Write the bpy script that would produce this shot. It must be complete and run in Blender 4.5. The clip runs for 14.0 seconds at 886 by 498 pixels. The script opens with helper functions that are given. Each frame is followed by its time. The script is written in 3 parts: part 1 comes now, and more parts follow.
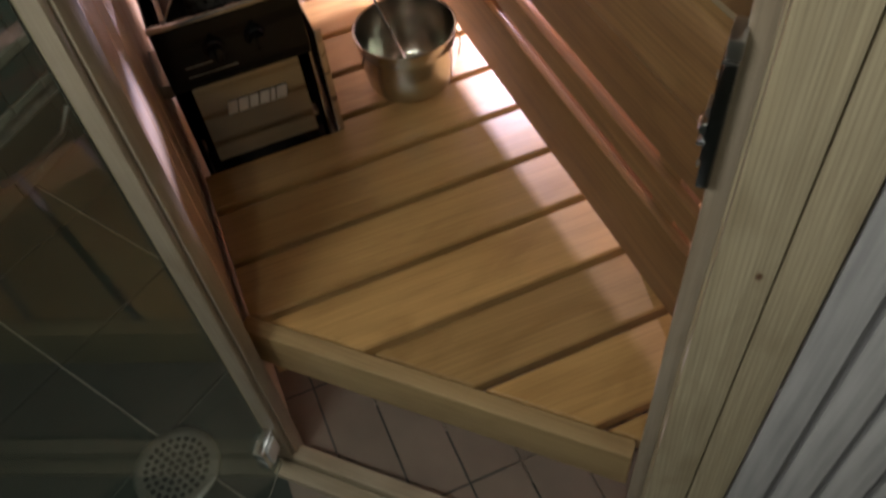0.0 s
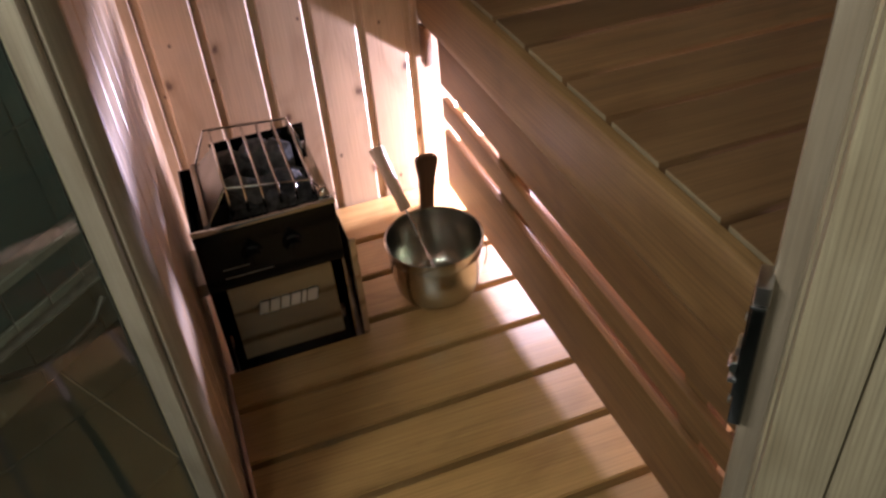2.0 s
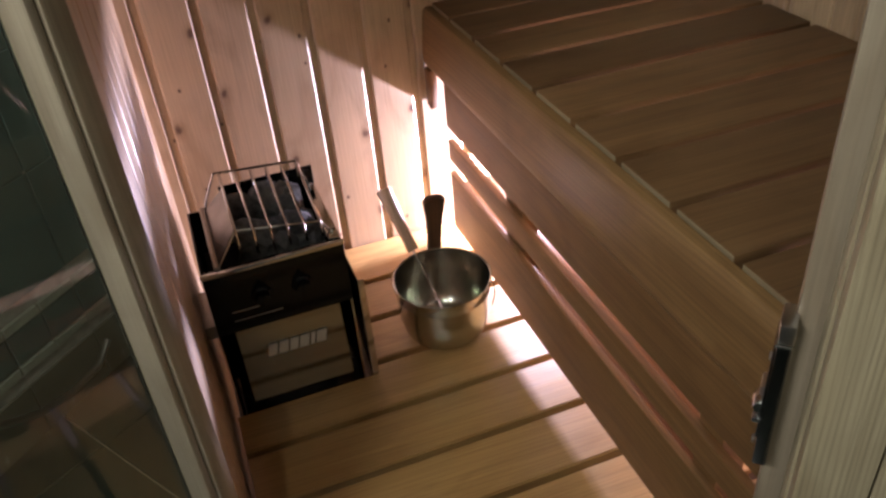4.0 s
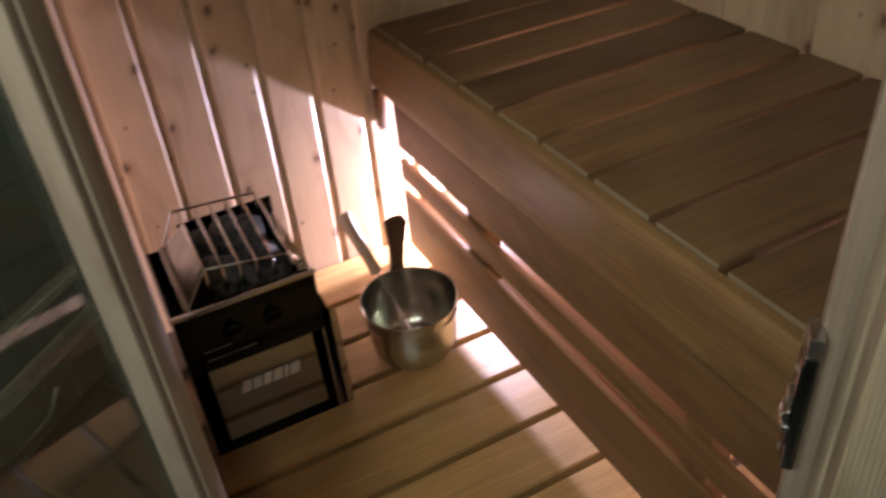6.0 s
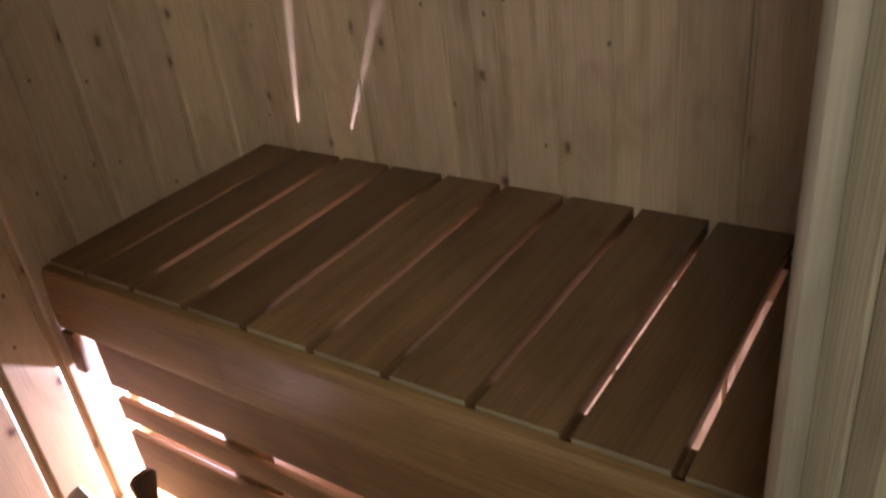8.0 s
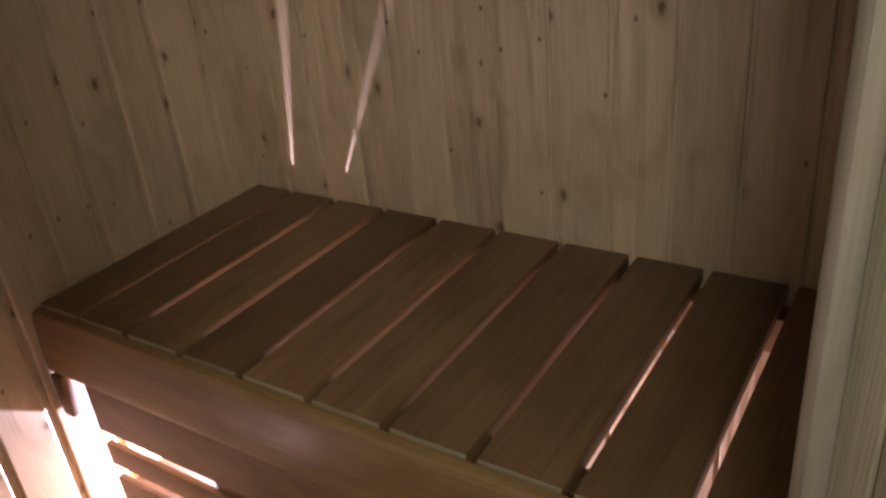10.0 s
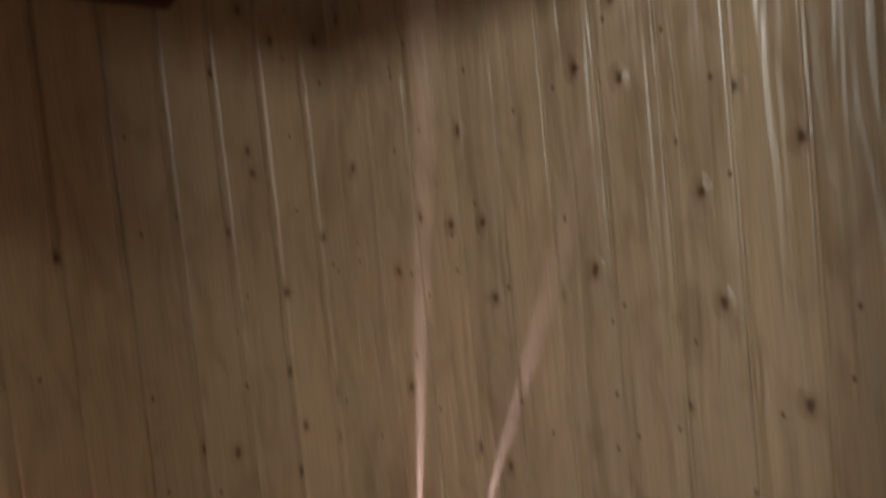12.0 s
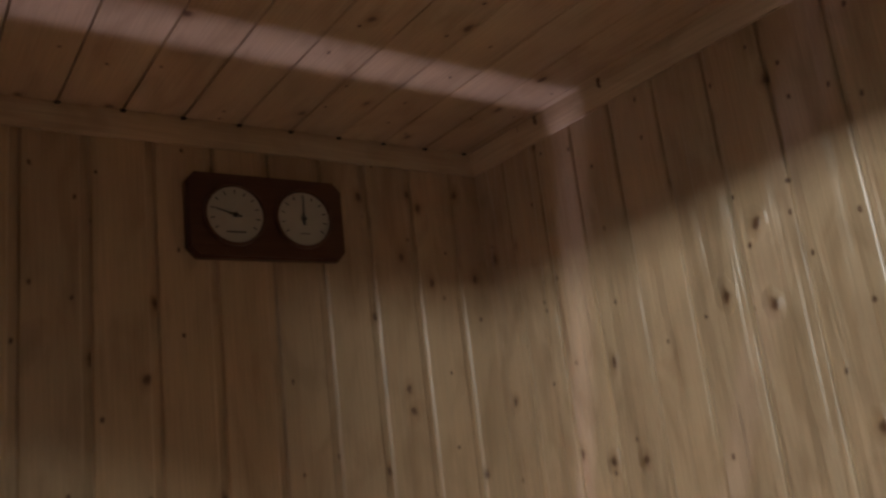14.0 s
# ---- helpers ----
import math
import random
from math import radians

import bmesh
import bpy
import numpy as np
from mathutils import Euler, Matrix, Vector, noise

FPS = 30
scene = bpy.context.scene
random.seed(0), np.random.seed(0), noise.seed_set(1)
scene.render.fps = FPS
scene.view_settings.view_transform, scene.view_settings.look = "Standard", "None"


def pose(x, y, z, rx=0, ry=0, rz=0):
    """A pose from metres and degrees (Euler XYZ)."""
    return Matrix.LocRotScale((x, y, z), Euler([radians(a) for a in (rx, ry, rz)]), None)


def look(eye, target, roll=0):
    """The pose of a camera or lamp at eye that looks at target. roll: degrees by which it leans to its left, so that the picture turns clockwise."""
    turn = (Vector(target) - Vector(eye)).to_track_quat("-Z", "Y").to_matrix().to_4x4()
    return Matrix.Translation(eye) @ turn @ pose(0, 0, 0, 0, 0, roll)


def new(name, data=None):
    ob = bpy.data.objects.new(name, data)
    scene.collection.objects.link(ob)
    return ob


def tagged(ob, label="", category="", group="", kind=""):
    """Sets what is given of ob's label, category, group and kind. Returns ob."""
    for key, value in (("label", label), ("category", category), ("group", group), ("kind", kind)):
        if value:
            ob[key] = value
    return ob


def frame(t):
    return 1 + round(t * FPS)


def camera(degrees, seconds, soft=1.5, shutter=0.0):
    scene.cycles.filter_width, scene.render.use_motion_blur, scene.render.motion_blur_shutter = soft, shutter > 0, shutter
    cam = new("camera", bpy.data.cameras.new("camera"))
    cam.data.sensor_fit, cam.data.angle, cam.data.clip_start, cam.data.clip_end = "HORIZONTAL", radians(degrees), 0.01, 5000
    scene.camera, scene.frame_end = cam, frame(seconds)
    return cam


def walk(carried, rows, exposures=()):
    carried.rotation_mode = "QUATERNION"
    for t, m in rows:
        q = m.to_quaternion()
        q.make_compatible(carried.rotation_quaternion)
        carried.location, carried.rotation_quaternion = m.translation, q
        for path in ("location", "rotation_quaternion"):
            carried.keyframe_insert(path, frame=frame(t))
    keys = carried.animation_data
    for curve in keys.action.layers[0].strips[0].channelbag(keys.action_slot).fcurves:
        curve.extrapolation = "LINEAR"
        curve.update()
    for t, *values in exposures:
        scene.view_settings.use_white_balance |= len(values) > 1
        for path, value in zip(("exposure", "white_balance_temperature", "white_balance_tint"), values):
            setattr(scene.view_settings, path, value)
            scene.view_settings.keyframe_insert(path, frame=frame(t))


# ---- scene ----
cam = camera(57.3, 14.0, soft=2.6, shutter=0.5)
PATH = [
    (0, (-1.016, -1.541, 1.363), (-0.66, -0.356, -0.208), -7.7),
    (0.5, (-1.018, -1.532, 1.374), (-0.627, -0.225, -0.088), -6.6),
    (1, (-1.016, -1.522, 1.384), (-0.586, -0.097, 0.049), -5.9),
    (1.5, (-1.018, -1.523, 1.389), (-0.569, -0.034, 0.132), -5.2),
    (2, (-1.025, -1.531, 1.393), (-0.559, -0.03, 0.156), -5.1),
    (2.5, (-1.036, -1.533, 1.395), (-0.554, -0.022, 0.176), -4.8),
    (3, (-1.046, -1.53, 1.397), (-0.547, -0.004, 0.204), -4.7),
    (5.5, (-1.033, -1.523, 1.396), (-0.553, 0.048, 0.256), -6.0),
    (6, (-1.112, -1.485, 1.431), (-0.435, -0.006, 0.267), -5.5),
    (6.5, (-1.103, -1.438, 1.428), (-0.236, 0.01, 0.355), -8.3),
    (7, (-1.101, -1.368, 1.426), (0.004, -0.057, 0.396), -8.0),
    (7.5, (-1.126, -1.322, 1.443), (0.143, -0.178, 0.403), -7.6),
    (8, (-1.129, -1.278, 1.486), (0.269, -0.242, 0.5), -7.2),
    (10.5, (-1.133, -1.244, 1.519), (0.34, -0.229, 0.624), -6.0),
    (11, (-1.131, -1.233, 1.528), (0.372, -0.15, 0.774), -6.1),
    (11.5, (-1.136, -1.233, 1.537), (0.393, -0.034, 1.064), -6.0),
    (12, (-1.115, -1.234, 1.583), (0.384, 0.084, 1.462), -5.8),
    (12.5, (-1.127, -1.24, 1.582), (0.31, 0.124, 1.855), -5.6),
    (13, (-1.108, -1.256, 1.595), (0.251, 0.151, 2.012), -6.3),
    (13.5, (-1.099, -1.262, 1.592), (0.209, 0.179, 2.053), -6.1),
    (14, (-1.041, -1.307, 1.602), (0.091, 0.275, 2.064), -6.8),
]
walk(cam, [(t, look(eye, target, roll)) for t, eye, target, roll in PATH], [(0.0, 0.0), (6.0, -0.02), (6.5, -0.1), (8.0, -0.2), (11.5, -0.28), (12.5, 0.1), (14.0, 0.25)])

# ---- world and lights ----
world = bpy.data.worlds.new("world")
scene.world = world
world.use_nodes = True
world.node_tree.nodes["Background"].inputs[0].default_value = (0.9, 0.95, 1.0, 1)
world.node_tree.nodes["Background"].inputs[1].default_value = 0.02


def lamp(name, kind, at, energy, colour, size, target=None):
    data = bpy.data.lights.new(name, kind)
    data.energy, data.color = energy, colour
    if kind == "AREA":
        data.shape, data.size = "DISK", size
    else:
        data.shadow_soft_size = size
    ob = new(name, data)
    ob.matrix_world = look(at, target) if target else pose(*at)
    return ob


LAMP = (-0.318, -0.043, 0.455)
lamp("under_bench_light", "POINT", LAMP, 90.0, (0.89, 0.78, 1.12), 0.0155)
tube_light = lamp("bathroom_light", "AREA", (-2.0, -1.68, 2.16), 18.5, (0.95, 0.965, 0.93), 0.5, (-0.7, -1.05, 1.75))
tube_light.data.shape, tube_light.data.size_y = "RECTANGLE", 0.12
# Fill light without a known lamp, added to brighten the floor, jambs and cladding.
lamp("doorway_fill", "POINT", (-1.45, -2.2, 2.57), 16.0, (0.96, 0.98, 0.87), 0.07)


# ---- materials ----
def nodes_of(name):
    m = bpy.data.materials.new(name)
    m.use_nodes = True
    t = m.node_tree
    return m, t, t.nodes["Principled BSDF"]


def link(t, a, b):
    t.links.new(a, b)


def node(t, kind, **values):
    n = t.nodes.new(kind)
    for k, v in values.items():
        if k == "inputs":
            for i, w in v.items():
                n.inputs[i].default_value = w
        elif k == "operation":
            n.operation = v
    return n


def ramp(t, fac, stops):
    r = t.nodes.new("ShaderNodeValToRGB")
    while len(r.color_ramp.elements) < len(stops):
        r.color_ramp.elements.new(0.5)
    for e, (p, c) in zip(r.color_ramp.elements, stops):
        e.position, e.color = p, (*c, 1)
    link(t, fac, r.inputs[0])
    return r.outputs[0]


def mixed(t, fac, a, b, blend="MIX"):
    m = t.nodes.new("ShaderNodeMix")
    m.data_type, m.blend_type = "RGBA", blend
    for v, i in ((fac, 0), (a, 6), (b, 7)):
        if isinstance(v, (int, float)):
            m.inputs[i].default_value = v
        elif isinstance(v, tuple):
            m.inputs[i].default_value = (*v, 1)
        else:
            link(t, v, m.inputs[i])
    return m.outputs[2]


def wood(name, light, dark, axis, rough=0.45, knots=0.0, vary=0.25, grain=1.0, coat=0.0, bump=0.12, lines=0.12, cup=0.0, coat_rough=0.25, swell=0.0):
    """Wood with its grain along the axis of the board, shifted and toned piece by piece."""
    m, t, bsdf = nodes_of(name)
    tc = t.nodes.new("ShaderNodeTexCoord")
    info = t.nodes.new("ShaderNodeObjectInfo")
    shift = node(t, "ShaderNodeMath", operation="MULTIPLY", inputs={1: 53.0})
    link(t, info.outputs["Random"], shift.inputs[0])
    add = node(t, "ShaderNodeVectorMath", operation="ADD")
    link(t, tc.outputs["Object"], add.inputs[0])
    link(t, shift.outputs[0], add.inputs[1])
    sep = t.nodes.new("ShaderNodeSeparateXYZ")
    link(t, add.outputs[0], sep.inputs[0])
    order = {"x": (1, 2, 0), "y": (0, 2, 1), "z": (0, 1, 2)}[axis]
    com = t.nodes.new("ShaderNodeCombineXYZ")
    for i, o in enumerate(order):
        link(t, sep.outputs[o], com.inputs[i])

    def scaled(a, b, c):
        n = node(t, "ShaderNodeVectorMath", operation="MULTIPLY")
        n.inputs[1].default_value = (a, b, c)
        link(t, com.outputs[0], n.inputs[0])
        return n.outputs[0]

    def noise_tex(vec, scale, detail=4.0, distortion=0.0):
        n = t.nodes.new("ShaderNodeTexNoise")
        n.inputs["Scale"].default_value, n.inputs["Detail"].default_value, n.inputs["Distortion"].default_value = scale, detail, distortion
        link(t, vec, n.inputs["Vector"])
        return n.outputs["Fac"]

    broad = noise_tex(scaled(9, 9, 0.9), 1.0, 3.0, 0.6)
    rings = noise_tex(scaled(70 * grain, 70 * grain, 1.6), 1.0, 3.0, 0.8)
    fine = noise_tex(scaled(420, 420, 7), 1.0, 2.0)
    c = ramp(t, rings, [(0.3, dark), (0.62, light)])
    c = mixed(t, 0.45, c, ramp(t, broad, [(0.3, dark), (0.7, light)]))
    c = mixed(t, 0.35, c, ramp(t, fine, [(0.25, tuple(0.55 * v for v in light)), (0.75, tuple(min(1, 1.2 * v) for v in light))]))
    tone = node(t, "ShaderNodeMapRange", inputs={3: 1 - vary, 4: 1 + vary})
    link(t, info.outputs["Random"], tone.inputs[0])
    c = mixed(t, 1.0, c, tone.outputs[0], "MULTIPLY")
    stain = noise_tex(scaled(14, 14, 5), 1.0, 5.0, 1.2)
    c = mixed(t, 0.5, c, mixed(t, 1.0, c, ramp(t, stain, [(0.32, (0.62, 0.55, 0.48)), (0.52, (1, 1, 1)), (0.75, (1.12, 1.1, 1.06))]), "MULTIPLY"))
    # narrow late-wood lines along the board
    w = t.nodes.new("ShaderNodeTexWave")
    w.bands_direction = "DIAGONAL"
    for k, v in (("Scale", 85.0 * grain), ("Distortion", 14.0), ("Detail", 2.5), ("Detail Scale", 0.22)):
        w.inputs[k].default_value = v
    link(t, scaled(1, 1, 0.035), w.inputs["Vector"])
    c = mixed(t, lines, c, mixed(t, 1.0, c, ramp(t, w.outputs["Fac"], [(0.05, (0.4, 0.33, 0.27)), (0.4, (1, 1, 1)), (0.9, (1.1, 1.08, 1.05))]), "MULTIPLY"))
    if knots:
        def knot_mask(sx, sz, small, big, keep):
            v = t.nodes.new("ShaderNodeTexVoronoi")
            v.voronoi_dimensions = "2D"
            v.inputs["Scale"].default_value = 1.0
            flat = t.nodes.new("ShaderNodeCombineXYZ")
            s2 = t.nodes.new("ShaderNodeSeparateXYZ")
            wob = t.nodes.new("ShaderNodeTexNoise")
            wob.inputs["Scale"].default_value, wob.inputs["Detail"].default_value = 38.0, 2.0
            link(t, com.outputs[0], wob.inputs["Vector"])
            amp = node(t, "ShaderNodeVectorMath", operation="MULTIPLY")
            amp.inputs[1].default_value = (0.1, 0.1, 0.1)
            link(t, wob.outputs["Color"], amp.inputs[0])
            bent = node(t, "ShaderNodeVectorMath", operation="ADD")
            link(t, scaled(sx, sx, sz), bent.inputs[0])
            link(t, amp.outputs[0], bent.inputs[1])
            link(t, bent.outputs[0], s2.inputs[0])
            link(t, s2.outputs[0], flat.inputs[0])
            link(t, s2.outputs[2], flat.inputs[1])
            link(t, flat.outputs[0], v.inputs["Vector"])
            near = node(t, "ShaderNodeMapRange", inputs={1: small, 2: big, 3: 1.0, 4: 0.0})
            link(t, v.outputs["Distance"], near.inputs[0])
            cs = t.nodes.new("ShaderNodeSeparateColor")
            link(t, v.outputs["Color"], cs.inputs[0])
            on = node(t, "ShaderNodeMath", operation="LESS_THAN", inputs={1: keep})
            link(t, cs.outputs[0], on.inputs[0])
            mul = node(t, "ShaderNodeMath", operation="MULTIPLY")
            link(t, near.outputs[0], mul.inputs[0])
            link(t, on.outputs[0], mul.inputs[1])
            return mul.outputs[0]

        ring = knot_mask(8.0, 5.2, 0.03, 0.15, knots)
        core = knot_mask(8.0, 5.2, 0.02, 0.068, knots)
        pins = knot_mask(14.0, 9.0, 0.02, 0.055, knots * 0.55)
        half = node(t, "ShaderNodeMath", operation="MULTIPLY", inputs={1: 0.4})
        link(t, ring, half.inputs[0])
        c = mixed(t, half.outputs[0], c, (0.23, 0.11, 0.04))
        c = mixed(t, core, c, (0.11, 0.05, 0.022))
        c = mixed(t, pins, c, (0.1, 0.045, 0.02))
    link(t, c, bsdf.inputs["Base Color"])
    rr = node(t, "ShaderNodeMapRange", inputs={3: rough - 0.07, 4: rough + 0.1})
    link(t, broad, rr.inputs[0])
    link(t, rr.outputs[0], bsdf.inputs["Roughness"])
    bsdf.inputs["Coat Weight"].default_value = coat
    bsdf.inputs["Coat Roughness"].default_value = coat_rough
    b = node(t, "ShaderNodeBump", inputs={"Strength": bump, "Distance": 0.002})
    link(t, mixed(t, 0.5, rings, fine), b.inputs["Height"])
    if swell:
        # the wood swells round its knots
        b3 = node(t, "ShaderNodeBump", inputs={"Strength": swell, "Distance": 0.006})
        link(t, ring, b3.inputs["Height"])
        link(t, b3.outputs[0], b.inputs["Normal"])
        link(t, b3.outputs[0], bsdf.inputs["Coat Normal"])
    if cup:
        # boards warped and hollowed a little across their width
        b2 = node(t, "ShaderNodeBump", inputs={"Strength": cup, "Distance": 0.012})
        link(t, noise_tex(scaled(26, 26, 2.2), 1.0, 2.0, 0.5), b2.inputs["Height"])
        if swell:
            link(t, b2.outputs[0], b3.inputs["Normal"])
        else:
            link(t, b2.outputs[0], b.inputs["Normal"])
            link(t, b2.outputs[0], bsdf.inputs["Coat Normal"])
    link(t, b.outputs[0], bsdf.inputs["Normal"])
    return m


def plain(name, colour, rough=0.5, metal=0.0, spots=0.15, scale=30.0, bump=0.05, stretch=(1, 1, 1)):
    m, t, bsdf = nodes_of(name)
    tc = t.nodes.new("ShaderNodeTexCoord")
    mp = t.nodes.new("ShaderNodeMapping")
    mp.inputs["Scale"].default_value = stretch
    link(t, tc.outputs["Object"], mp.inputs[0])
    n = t.nodes.new("ShaderNodeTexNoise")
    n.inputs["Scale"].default_value, n.inputs["Detail"].default_value = scale, 6.0
    link(t, mp.outputs[0], n.inputs["Vector"])
    info = t.nodes.new("ShaderNodeObjectInfo")
    c = ramp(t, n.outputs["Fac"], [(0.3, tuple(v * (1 - spots) for v in colour)), (0.7, tuple(min(1, v * (1 + spots)) for v in colour))])
    tone = node(t, "ShaderNodeMapRange", inputs={3: 1 - spots * 0.6, 4: 1 + spots * 0.6})
    link(t, info.outputs["Random"], tone.inputs[0])
    link(t, mixed(t, 1.0, c, tone.outputs[0], "MULTIPLY"), bsdf.inputs["Base Color"])
    rr = node(t, "ShaderNodeMapRange", inputs={3: max(0.03, rough - 0.08), 4: min(1, rough + 0.08)})
    link(t, n.outputs["Fac"], rr.inputs[0])
    link(t, rr.outputs[0], bsdf.inputs["Roughness"])
    bsdf.inputs["Metallic"].default_value = metal
    b = node(t, "ShaderNodeBump", inputs={"Strength": bump, "Distance": 0.002})
    link(t, n.outputs["Fac"], b.inputs["Height"])
    link(t, b.outputs[0], bsdf.inputs["Normal"])
    return m


SPRUCE = dict(light=(0.55, 0.407, 0.255), dark=(0.5, 0.358, 0.215), rough=0.4, knots=0.6, vary=0.1, bump=0.08, coat=0.8, lines=0.07)
spruce_z = wood("spruce_panel", axis="z", coat_rough=0.42, **SPRUCE)
spruce_side = wood("uneven_spruce_panel", axis="z", cup=0.5, coat_rough=0.34, **SPRUCE)
spruce_warped = wood("warped_spruce_panel", axis="z", cup=1.1, coat_rough=0.33, swell=0.7, **SPRUCE)
spruce_x = wood("spruce_trim", axis="x", **SPRUCE)
spruce_y = wood("spruce_ceiling", axis="y", **SPRUCE)
frame_wood = wood("pine_frame", (0.44, 0.372, 0.245), (0.26, 0.21, 0.128), "z", rough=0.5, knots=0.15, vary=0.08, grain=1.9, bump=0.4, lines=0.25)
planed = wood("planed_pine", (0.34, 0.28, 0.205), (0.28, 0.225, 0.155), "z", rough=0.4, vary=0.05, grain=0.7, bump=0.08, lines=0.06, coat=0.3)
frame_wood_x = wood("pine_frame_flat", (0.33, 0.27, 0.185), (0.24, 0.185, 0.12), "x", rough=0.5, vary=0.08, bump=0.3)
bench_x = wood("bench_wood", (0.2, 0.112, 0.048), (0.105, 0.054, 0.021), "x", rough=0.46, vary=0.26, grain=0.8, lines=0.15)
bench_y = wood("bench_fascia_wood", (0.235, 0.126, 0.047), (0.115, 0.057, 0.02), "y", rough=0.56, vary=0.15, lines=0.22)
# Lighter copy of the fascia wood; light on the front board painted in.
bench_front_lit = wood("lit_bench_edge_wood", (0.285, 0.165, 0.064), (0.14, 0.074, 0.027), "y", rough=0.5, vary=0.05, lines=0.2)
# Slat ends paler: light caught by their chamfer is put into the colour.
lit_end_grain = wood("lit_end_wood", (0.3, 0.235, 0.14), (0.22, 0.165, 0.095), "y", rough=0.6, vary=0.1)
duck_x = wood("duckboard_wood", (0.43, 0.265, 0.1), (0.27, 0.155, 0.052), "x", rough=0.34, vary=0.2, coat=0.7, bump=0.06, lines=0.15, cup=0.06)
duck_frame = wood("duckboard_edge_wood", (0.38, 0.265, 0.125), (0.24, 0.155, 0.065), "x", rough=0.5, vary=0.05)
handle_wood = wood("dark_handle_wood", (0.13, 0.068, 0.03), (0.075, 0.038, 0.018), "z", rough=0.4, vary=0.05)
pale_wood = wood("pale_handle_wood", (0.66, 0.52, 0.36), (0.58, 0.43, 0.28), "z", rough=0.45, vary=0.05)
plaque_wood = wood("gauge_board_wood", (0.13, 0.055, 0.03), (0.085, 0.034, 0.02), "x", rough=0.4, vary=0.05)
steel = plain("brushed_steel", (0.5, 0.505, 0.44), 0.2, 1.0, 0.05, 6.0, 0.001, (1, 1, 6))
brushed = steel.node_tree.nodes.new("ShaderNodeTangent")
brushed.direction_type, brushed.axis = "RADIAL", "Z"
steel.node_tree.links.new(brushed.outputs[0], steel.node_tree.nodes["Principled BSDF"].inputs["Tangent"])
steel.node_tree.nodes["Principled BSDF"].inputs["Anisotropic"].default_value = 0.6
steel.node_tree.nodes["Principled BSDF"].inputs["Anisotropic Rotation"].default_value = 0.25
mirror_steel = plain("polished_steel", (0.62, 0.58, 0.53), 0.09, 1.0, 0.06, 12.0, 0.01)
panel_steel = plain("tinted_steel", (0.4, 0.37, 0.31), 0.1, 1.0, 0.06, 12.0, 0.01)
dull_plate = plain("heat_stained_steel", (0.24, 0.215, 0.19), 0.38, 1.0, 0.2, 25.0, 0.04)
grey_steel = plain("dull_steel", (0.42, 0.4, 0.37), 0.34, 1.0, 0.12, 20.0, 0.03)
chrome = plain("chrome", (0.72, 0.72, 0.72), 0.12, 1.0, 0.05, 20.0, 0.01)
dark_chrome = plain("dark_chrome", (0.2, 0.2, 0.2), 0.2, 1.0, 0.1, 20.0, 0.01)
black = plain("black_enamel", (0.005, 0.005, 0.005), 0.1, 0.0, 0.3, 40.0, 0.01)
black.node_tree.nodes["Principled BSDF"].inputs["IOR"].default_value = 1.36
# Near-black that paints the shade inside the drain holes, joint slots and stone well.
dark = plain("cavity_shade", (0.02, 0.018, 0.016), 0.7, 0.0, 0.2)
badge = plain("pale_badge_metal", (0.62, 0.6, 0.54), 0.5, 0.3, 0.08)
stone_mat = plain("heater_stone", (0.07, 0.074, 0.07), 0.9, 0.0, 0.6, 70.0, 1.0)
tile_mat = plain("floor_tile", (0.16, 0.128, 0.1), 0.35, 0.0, 0.1, 12.0, 0.04)
tile_out = plain("bathroom_floor_tile", (0.028, 0.034, 0.028), 0.3, 0.0, 0.12, 9.0, 0.04)
wall_tile = plain("bathroom_wall_tile", (0.08, 0.115, 0.103), 0.16, 0.0, 0.08, 5.0, 0.02)
border_tile = plain("border_tile", (0.26, 0.25, 0.2), 0.25, 0.0, 0.15, 30.0, 0.04)
beige_tile = plain("beige_tile", (0.13, 0.12, 0.09), 0.25, 0.0, 0.1, 9.0, 0.04)
grout = plain("grout", (0.27, 0.235, 0.2), 0.9, 0.0, 0.2, 60.0, 0.3)
paint = plain("white_paint", (0.5, 0.5, 0.46), 0.6, 0.0, 0.05, 4.0, 0.03)
grey_paint = plain("grey_painted_panel", (0.38, 0.37, 0.36), 0.45, 0.0, 0.2, 10.0, 0.12, (14, 14, 0.7))
plastic = plain("pale_grey_plastic", (0.55, 0.55, 0.52), 0.4, 0.0, 0.05)
dial_mat = plain("dial_face", (0.5, 0.485, 0.42), 0.5, 0.0, 0.04)
ink = plain("dial_ink", (0.03, 0.028, 0.025), 0.5, 0.0, 0.05)

glass, gt, gb = nodes_of("clear_glass")
gb.inputs["Base Color"].default_value = (0.82, 0.93, 0.88, 1)
gb.inputs["Roughness"].default_value, gb.inputs["IOR"].default_value, gb.inputs["Transmission Weight"].default_value = 0.01, 1.5, 1.0


# ---- mesh tools ----
def thing(name, label, category, at=(0, 0, 0), group="", kind="", turn=0.0):
    ob = new(name)
    ob.empty_display_size = 0.05
    ob.matrix_world = pose(*at, 0, 0, turn)
    return tagged(ob, label, category, group, kind)


def to_mesh(name, bm, material, smooth=False):
    me = bpy.data.meshes.new(name)
    bm.normal_update()
    bm.to_mesh(me)
    bm.free()
    me.materials.append(material)
    if smooth:
        # the broad flat faces of a bevelled slab stay flat, its rounded edges are smooth
        areas = sorted(p.area for p in me.polygons)
        broad = 8 * areas[len(areas) // 2]
        me.polygons.foreach_set("use_smooth", [p.area < broad or max(abs(c) for c in p.normal) < 0.9995 for p in me.polygons])
        me.set_sharp_from_angle(angle=radians(38))
    return me


